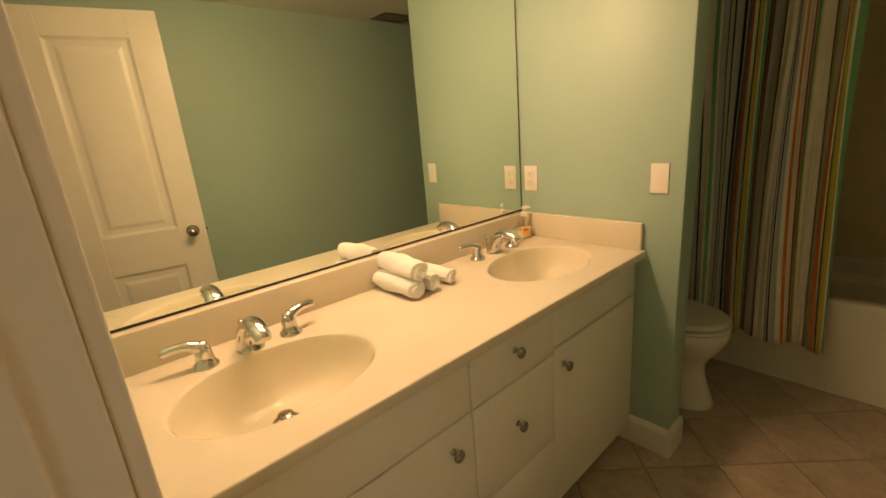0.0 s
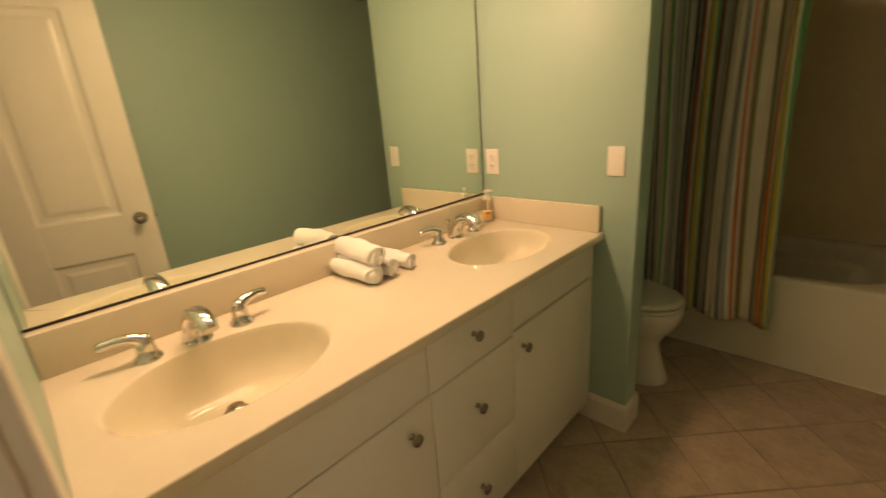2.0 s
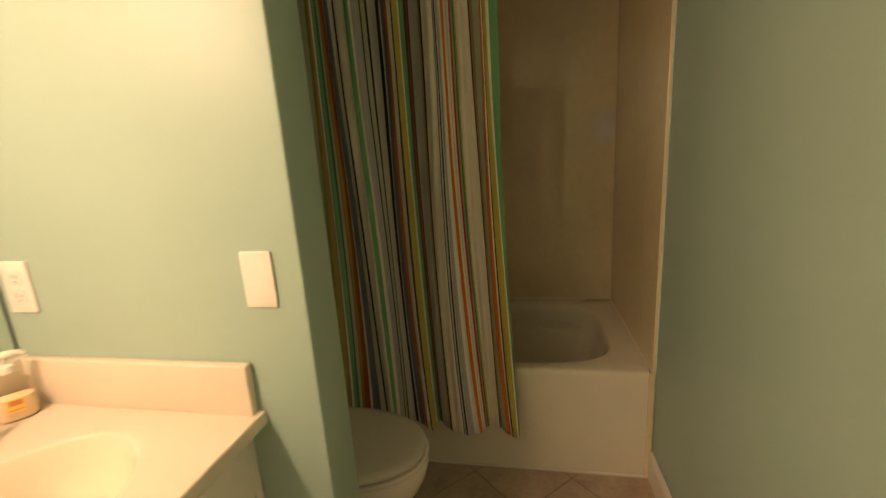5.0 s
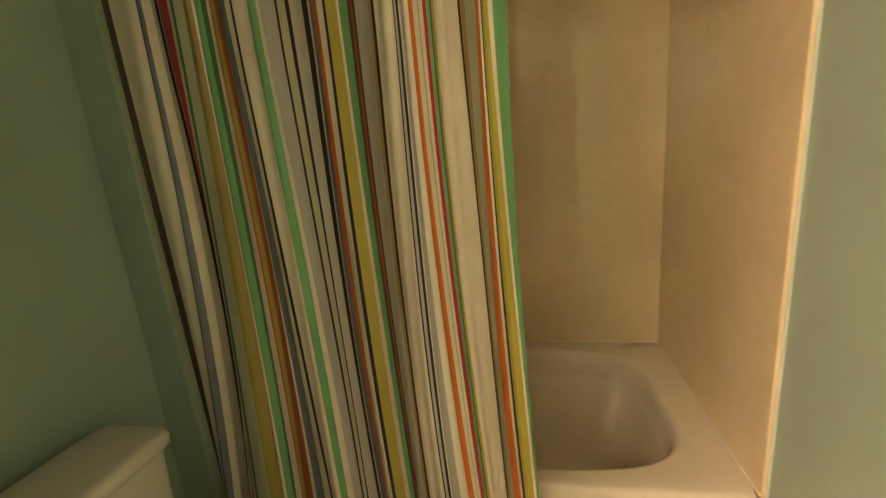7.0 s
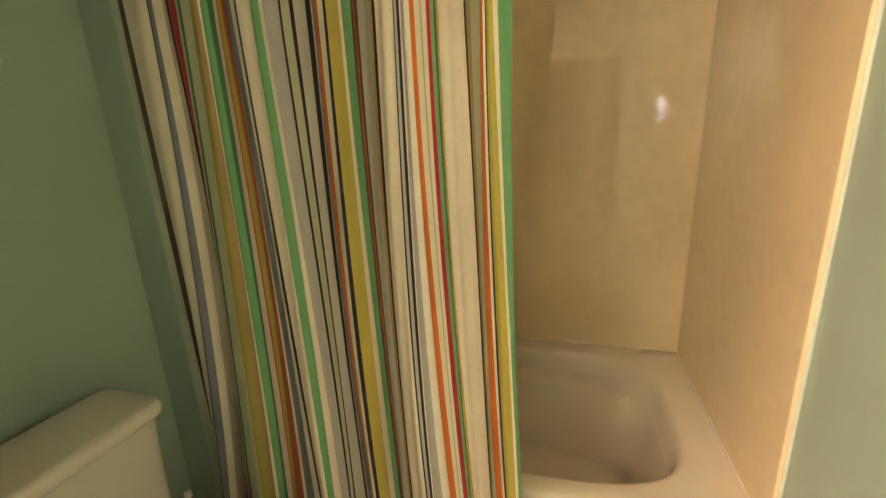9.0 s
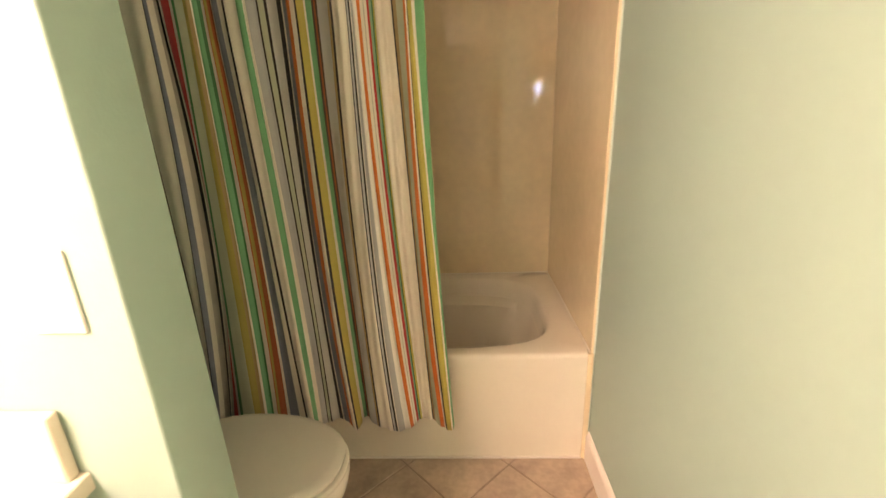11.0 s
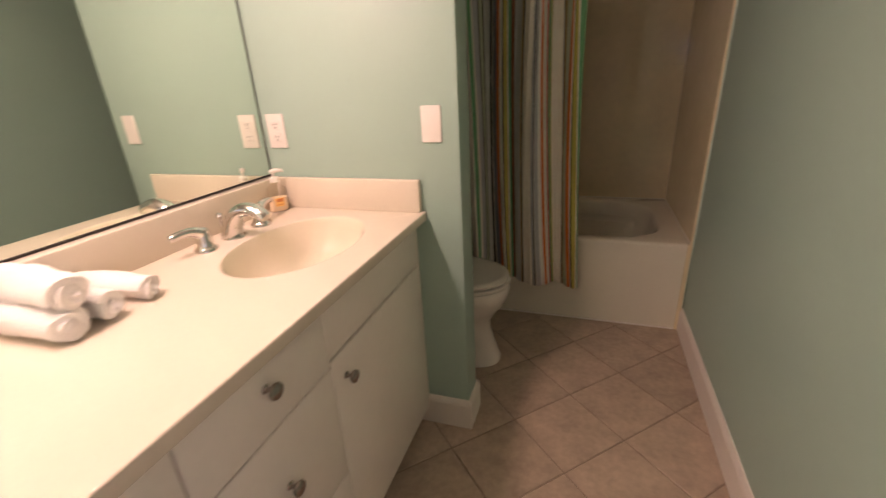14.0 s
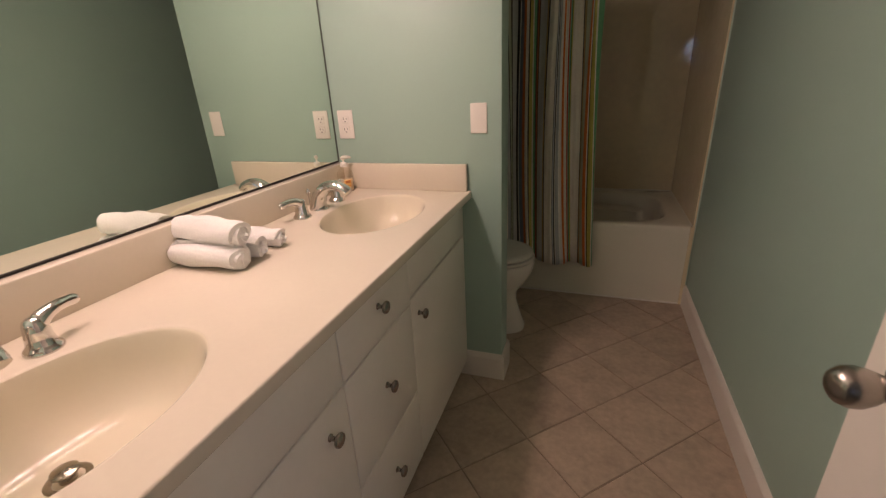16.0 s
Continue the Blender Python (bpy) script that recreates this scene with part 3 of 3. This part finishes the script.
d = slab("door", far, -0.560 + G / 2, -0.022, 0.082, 0.675 - G * 1.5)
knob_on(d, -0.510, 0.604)
part("filler", box((FX - 0.0195, -0.0205, 0.082), (FX - 0.003, -0.0015, 0.822), 0.001), M_CAB, far)

# ---- vanity top with two moulded bowls ----
vtop = thing("countertop", "glossy almond cultured-marble vanity top with two oval bowls", "countertop")
BX, BRX, BRY = 0.308, 0.160, 0.226
SINKS = (-1.295, -0.318)
SEAM = (SINKS[0] + SINKS[1]) / 2
FRONT = 0.559
bm = bmesh.new()
for yc, y0, y1 in ((SINKS[0], ENTRY + 0.001, SEAM), (SINKS[1], SEAM, -0.001)):
    x0, x1 = WX + 0.001, FRONT - 0.004
    angles = sorted({round(2 * math.pi * k / 96, 6) for k in range(96)} | {round(math.atan2(yy - yc, xx - BX) % (2 * math.pi), 6) for xx in (x0, x1) for yy in (y0, y1)})
    outer = []
    for a in angles:
        c, s = math.cos(a), math.sin(a)
        reach = min(((x1 if c > 0 else x0) - BX) / c if abs(c) > 1e-9 else 9, ((y1 if s > 0 else y0) - yc) / s if abs(s) > 1e-9 else 9)
        outer.append(Vector((BX + c * reach, yc + s * reach, TOP)))
    loops = [outer]
    for k, dz in ((1.05, 0.0), (1.02, 0.0006), (1.0, 0.002), (0.985, 0.006), (0.965, 0.016), (0.93, 0.038), (0.88, 0.064), (0.80, 0.090), (0.68, 0.112), (0.52, 0.126), (0.34, 0.133), (0.16, 0.136)):
        shift = -0.035 * (1 - k) if k < 1 else 0
        loops.append([Vector((BX + shift + BRX * k * math.cos(a), yc + BRY * k * math.sin(a), TOP - dz)) for a in angles])
    first = len(bm.faces)
    rings(loops, False, True, bm=bm)
    bm.faces.ensure_lookup_table()
    for f in bm.faces[first + 3 * len(angles):]:
        f.material_index = 1
prof = [(FRONT - 0.004, TOP), (FRONT - 0.0022, TOP - 0.0004), (FRONT - 0.0007, TOP - 0.0018), (FRONT, TOP - 0.004), (FRONT, TOP - 0.027), (FRONT - 0.001, TOP - 0.029), (FRONT - 0.003, TOP - 0.030), (FX - 0.03, TOP - 0.030)]
rings([[Vector((x, y, z)) for x, z in prof] for y in (ENTRY + 0.001, -0.001)], closed=False, bm=bm)
bmesh.ops.remove_doubles(bm, verts=bm.verts, dist=0.0002)
part("top", bm, [M_MARBLE, M_BOWL], vtop, smooth=True)
part("backsplash", box((WX + 0.0005, ENTRY + 0.0015, TOP - 0.001), (0.021, -0.0015, 0.962), 0.004, 3), M_MARBLE, vtop, smooth=True)
part("side_splash", box((0.019, -0.021, TOP - 0.001), (FRONT - 0.012, -0.0012, 0.961), 0.004, 3), M_MARBLE, vtop, smooth=True)
for yc in SINKS:
    m = Matrix.Translation((BX - 0.035, yc, TOP - 0.1365))
    dr = part("drain", lathe([(0.030, 0.0), (0.031, 0.002), (0.027, 0.0035), (0.021, 0.002), (0.020, -0.004)], 32, m), M_DRAIN, vtop, "worn nickel drain with a pop-up stopper", True)
    part("stopper", lathe([(0.012, -0.003), (0.012, 0.012), (0.018, 0.015), (0.0185, 0.019), (0.012, 0.0215), (0.001, 0.0225)], 28, m), M_DRAIN, dr, smooth=True)


# ---- faucets ----
def faucet(x, yc):
    ob = thing("faucet", "chrome widespread bathroom faucet with two lever handles", "faucet", Matrix.Translation((x, yc, TOP)) @ Matrix.Scale(1.1, 4), "bathroom faucets")
    spine = curve([(-0.006, 0, 0.0), (0.0, 0, 0.025), (0.014, 0, 0.053), (0.040, 0, 0.072), (0.072, 0, 0.076), (0.100, 0, 0.066), (0.112, 0, 0.056)], 28)
    part("spout", tube(spine, blend([0.0310, 0.0290, 0.0255, 0.0225, 0.0205, 0.0190, 0.0170], 28), 28, 0.80), M_CHROME, ob, smooth=True)
    part("spout_base", lathe([(0.0315, 0), (0.0315, 0.002), (0.030, 0.004), (0.026, 0.005)], 28), M_CHROME, ob, smooth=True)
    part("lift_rod", lathe([(0.0025, 0.0), (0.0025, 0.034), (0.005, 0.037), (0.0078, 0.043), (0.006, 0.050), (0.001, 0.053)], 16, Matrix.Translation((-0.036, 0, 0.01))), M_CHROME, ob, smooth=True)
    for s in (-1, 1):
        y = s * 0.096
        h = part("handle", lathe([(0.0270, 0), (0.0270, 0.004), (0.0245, 0.008), (0.0215, 0.011), (0.0198, 0.015), (0.0182, 0.025), (0.0170, 0.036), (0.0155, 0.045), (0.0125, 0.053), (0.007, 0.057), (0.001, 0.058)], 30, Matrix.Translation((0.004, y, 0))), M_CHROME, ob, smooth=True)
        path = curve([(0.004, y, 0.036), (0.003, y + s * 0.010, 0.048), (0.0, y + s * 0.028, 0.055), (-0.006, y + s * 0.050, 0.0555), (-0.010, y + s * 0.068, 0.053), (-0.012, y + s * 0.073, 0.0522)], 20)
        part("lever", tube(path, blend([0.0150, 0.0140, 0.0110, 0.0096, 0.0094, 0.0070], 20), 18), M_CHROME, h, smooth=True)
    return ob


for x, yc in zip((0.110, 0.090), SINKS):
    faucet(x, yc)

# ---- mirror ----
mirror = thing("wall_mirror", "large frameless wall mirror resting on the backsplash", "mirror")
MZ0, MZ1, MY0, MY1 = 0.968, 1.88, ENTRY + 0.003, -0.0045
part("glass", box((WX + 0.001, MY0, MZ0), (WX + 0.006, MY1, MZ1), 0.0006, 1), M_MIRROR, mirror)
part("channel", box((WX + 0.0005, MY0, MZ0 - 0.005), (WX + 0.009, MY1, MZ0 + 0.0005), 0.0008, 1), M_DARK, mirror, "thin dark metal channel under the glass")
part("edge_strip", box((WX + 0.0005, MY1 + 0.0002, MZ0 - 0.004), (WX + 0.009, MY1 + 0.003, MZ1), 0.0006, 1), M_EDGE, mirror, "dark strip along the edge")

# ---- vanity lights above the mirror ----
lightbar = thing("vanity_light", "chrome vanity light bar with four shades above the mirror", "wall lamp")
part("back_plate", box((WX - 0.001, LAMP_Y - 0.38, 1.96), (WX + 0.026, LAMP_Y + 0.38, 2.06), 0.006, 3), M_CHROME, lightbar, smooth=True)
for dy in (-0.27, -0.09, 0.09, 0.27):
    y = LAMP_Y + dy
    part("arm", tube(curve([(WX + 0.02, y, 2.02), (0.08, y, 2.055), (0.14, y, 2.065), (0.155, y, 2.045)], 12), 0.008, 12), M_CHROME, lightbar, smooth=True)
    part("shade", lathe([(0.022, 2.05), (0.034, 2.04), (0.050, 2.012), (0.058, 1.985), (0.055, 1.985), (0.047, 2.012), (0.031, 2.037), (0.020, 2.047)], 28, Matrix.Translation((0.155, y, 0)), caps=False), M_CHROME, lightbar, smooth=True)

# ---- switch plate and outlet ----
sw = thing("switch_plate", "almond plastic switch plate on the green wall", "light switch")
SWX, SWZ = 0.594, 1.125
part("plate", box((SWX - 0.031, -0.0055, SWZ - 0.0525), (SWX + 0.031, -0.0003, SWZ + 0.0525), 0.0025, 3), M_PLATE, sw, smooth=True)
for z in (-0.046, 0.046):
    part("screw", lathe([(0.0028, 0), (0.0028, 0.0008), (0.001, 0.0012)], 12, Matrix.Translation((SWX, -0.0054, SWZ + z)) @ pose(0, 0, 0, 90, 0, 0)), M_PLATE, sw)
outlet = thing("outlet", "almond duplex power outlet beside the mirror", "power outlet")
OX, OZ = 0.047, 1.112
part("plate", box((OX - 0.034, -0.0055, OZ - 0.055), (OX + 0.034, -0.0003, OZ + 0.055), 0.0025, 3), M_PLATE, outlet, smooth=True)
for dz in (-0.020, 0.020):
    face = part("socket_face", box((OX - 0.0165, -0.0072, OZ + dz - 0.0135), (OX + 0.0165, -0.005, OZ + dz + 0.0135), 0.002, 3), M_PLATE, outlet, smooth=True)
    for dx, hh in ((-0.0063, 0.0045), (0.0063, 0.0038)):
        part("slot", box((OX + dx - 0.0011, -0.0074, OZ + dz + 0.003 - hh), (OX + dx + 0.0011, -0.0070, OZ + dz + 0.003 + hh)), M_DARK, face)
    part("slot", lathe([(0.0024, 0), (0.0024, 0.0003)], 12, Matrix.Translation((OX, -0.0071, OZ + dz - 0.008)) @ pose(0, 0, 0, 90, 0, 0)), M_DARK, face)
part("screw", lathe([(0.0025, 0), (0.0025, 0.0008), (0.001, 0.0012)], 12, Matrix.Translation((OX, -0.0054, OZ)) @ pose(0, 0, 0, 90, 0, 0)), M_PLATE, outlet)


# ---- rolled towels ----
def towel(m, radius, length, seed, turns=2.7):
    """A cloth rolled into a spiral along x."""
    rng = random.Random(seed)
    n = int(turns * 26)
    thick = radius / (turns + 0.6)
    bm = bmesh.new()
    loops = []
    NX = 22
    squash = 0.90 + 0.06 * rng.random()
    offs = [rng.uniform(0, 6) for _ in range(6)]
    for i in range(NX + 1):
        fx = i / NX
        x = (fx - 0.5) * length
        outer, inner = [], []
        for k in range(n + 1):
            a = 2 * math.pi * turns * k / n + offs[0]
            r = 0.003 + (radius - 0.003) * k / n
            wob = 1 + 0.05 * math.sin(3 * a + offs[1] + 6 * fx) + 0.065 * math.sin(6 * fx + offs[2] + a) + 0.03 * math.sin(13 * fx + offs[3]) + 0.02 * math.sin(19 * fx + 2 * a + offs[5])
            end = 0.006 * math.sin(a * 1.3 + offs[3]) + 0.012 * (1 - k / n) ** 0.7 - 0.006
            xx = x + end * (1 if fx > 0.5 else -1) * abs(2 * fx - 1) ** 3
            pinch = 1 - 0.07 * (max(0, abs(2 * fx - 1) - 0.7) / 0.3) ** 2
            for out, rr in ((outer, r), (inner, max(0.001, r - thick * 1.05))):
                fuzz = 1 + rng.uniform(-0.016, 0.016)
                out.append(Vector((xx + rng.uniform(-0.0008, 0.0008), rr * wob * pinch * fuzz * math.cos(a), rr * wob * squash * pinch * fuzz * math.sin(a))))
        loops.append(outer + inner[::-1])
    rings(loops, True, True, bm=bm)
    bmesh.ops.triangulate(bm, faces=[f for f in bm.faces if len(f.verts) > 4])
    low = min((m @ v.co).z for v in bm.verts)
    ob = part("rolled_towel", bm, M_TOWEL, None, smooth=True)
    ob.matrix_basis = m
    return tagged(ob, "", "towel", "rolled towels"), low


for i, (x, y, z, rr, ln, turn, text) in enumerate((
        (0.118, -0.832, TOP, 0.040, 0.200, 1, "white terry hand towel rolled up on the vanity top"),
        (0.130, -0.757, TOP, 0.034, 0.175, 2, "white terry hand towel rolled up between two others"),
        (0.122, -0.680, TOP, 0.031, 0.180, 7, "white terry hand towel rolled up on the vanity top"),
        (0.116, -0.800, TOP + 0.042, 0.040, 0.205, -3, "white terry hand towel rolled up on top of others"))):
    m = pose(x, y, z + rr, 20 * i, 0, turn)
    ob, low = towel(m, rr, ln, 11 + i)
    tagged(ob, label=text)
    if i < 3:
        ob.location.z += TOP + 0.0005 - low

# ---- soap bottle ----
soap = thing("soap_bottle", "clear pump bottle of orange hand soap by the backsplash", "soap bottle", pose(0.052, -0.068, TOP, 0, 0, 55) @ Matrix.Scale(0.92, 4))


def slab_ring(w, d, z, power=3.0):
    return oval(0, 0, w, w, d, z, power, 36)


glass = part("bottle", rings([slab_ring(0.031, 0.020, 0.0), slab_ring(0.034, 0.022, 0.004), slab_ring(0.034, 0.022, 0.070), slab_ring(0.031, 0.020, 0.086), slab_ring(0.020, 0.016, 0.098), slab_ring(0.013, 0.013, 0.104, 2), slab_ring(0.013, 0.013, 0.112, 2)], True, True), M_CLEAR, soap, smooth=True)
glass.visible_shadow = False
part("soap", rings([slab_ring(0.029, 0.018, 0.003), slab_ring(0.0315, 0.0195, 0.006), slab_ring(0.0315, 0.0195, 0.052)], True, True), M_SOAP, soap, "orange liquid soap", True)
lab = part("label", box((-0.015, -0.0235, 0.022), (0.015, -0.0222, 0.052), 0.0004, 1), M_LABEL, soap, "yellow and orange label")
part("label_mark", box((-0.010, -0.0241, 0.038), (0.012, -0.0234, 0.050), 0.0002, 1), M_LABELRED, lab)
part("label_bar", box((-0.012, -0.0241, 0.027), (0.012, -0.0234, 0.0295), 0.0002, 1), M_LABELRED, lab)
part("collar", lathe([(0.0145, 0.108), (0.0145, 0.122), (0.011, 0.126), (0.006, 0.127)], 24), M_PUMP, soap, smooth=True)
part("pump_stem", lathe([(0.004, 0.126), (0.004, 0.142)], 14), M_PUMP, soap, smooth=True)
part("pump_head", tube(curve([(-0.010, 0, 0.144), (0.004, 0, 0.147), (0.026, 0, 0.146), (0.036, 0, 0.141)], 12), blend([0.006, 0.0085, 0.006, 0.0035], 12), 14), M_PUMP, soap, smooth=True)

# ---- ceiling vent ----
vent = thing("ceiling_vent", "dark metal ceiling vent grille near the wall", "vent")
VX, VY = 1.40, 0.47
part("frame", rings([[Vector((VX + sx * w, VY + sy * d, z)) for sx, sy in ((-1, -1), (1, -1), (1, 1), (-1, 1))] for w, d, z in ((0.09, 0.14, CEIL - 0.001), (0.088, 0.138, CEIL - 0.007), (0.072, 0.122, CEIL - 0.007), (0.070, 0.120, CEIL - 0.001))]), M_BROWN, vent)
for k in range(9):
    y = VY - 0.11 + 0.22 * k / 8
    part("slat", box((VX - 0.071, y - 0.009, CEIL - 0.006), (VX + 0.071, y + 0.003, CEIL - 0.004)), M_BROWN, vent)

# ---- floor tiles ----
TS = 0.2795
TX, TY = 1.037, 0.279
floor_ob = bpy.data.objects["floor"]


def clipped(poly, x0, x1, y0, y1):
    for axis, lim, sign in ((0, x0, 1), (0, x1, -1), (1, y0, 1), (1, y1, -1)):
        out = []
        for a, b in zip(poly, poly[1:] + poly[:1]):
            da, db = sign * (a[axis] - lim), sign * (b[axis] - lim)
            if da >= 0:
                out.append(a)
            if da * db < 0:
                t = da / (da - db)
                out.append((a[0] + (b[0] - a[0]) * t, a[1] + (b[1] - a[1]) * t))
        poly = out
        if len(poly) < 3:
            return []
    return poly


def tile_mesh(poly):
    cx, cy = sum(p[0] for p in poly) / len(poly), sum(p[1] for p in poly) / len(poly)
    loops = []
    for k, z in ((0.0, -0.006), (0.0, -0.0018), (0.0022, 0.0)):
        loops.append([Vector((cx + (x - cx) * (1 - k / max(0.02, math.hypot(x - cx, y - cy))), cy + (y - cy) * (1 - k / max(0.02, math.hypot(x - cx, y - cy))), z)) for x, y in poly])
    return rings(loops, False, True)


half = TS / math.sqrt(2) - 0.0038
whole = None
for i in range(-8, 9):
    for j in range(-8, 9):
        cx = TX + (i - j) * TS / math.sqrt(2)
        cy = TY + (i + j + 1) * TS / math.sqrt(2)
        diamond = [(cx + half, cy), (cx, cy + half), (cx - half, cy), (cx, cy - half)]
        poly = clipped(diamond, 0.001, W - 0.001, ENTRY - 0.1, TUB_Y + 0.02)
        if len(poly) < 3:
            continue
        inside = all(any(abs(p[0] - q[0]) + abs(p[1] - q[1]) < 1e-6 for q in poly) for p in diamond) and len(poly) == 4
        if inside and whole is not None:
            ob = new("tile", whole)
            ob.parent = floor_ob
        elif inside:
            ob = part("tile", tile_mesh([(x - cx, y - cy) for x, y in diamond]), M_TILE, floor_ob)
            whole = ob.data
        else:
            area = abs(sum(a[0] * b[1] - a[1] * b[0] for a, b in zip(poly, poly[1:] + poly[:1]))) / 2
            if area < 0.0006:
                continue
            ob = part("tile", tile_mesh([(x - cx, y - cy) for x, y in poly]), M_TILE, floor_ob)
        ob.location = (cx, cy, 0)
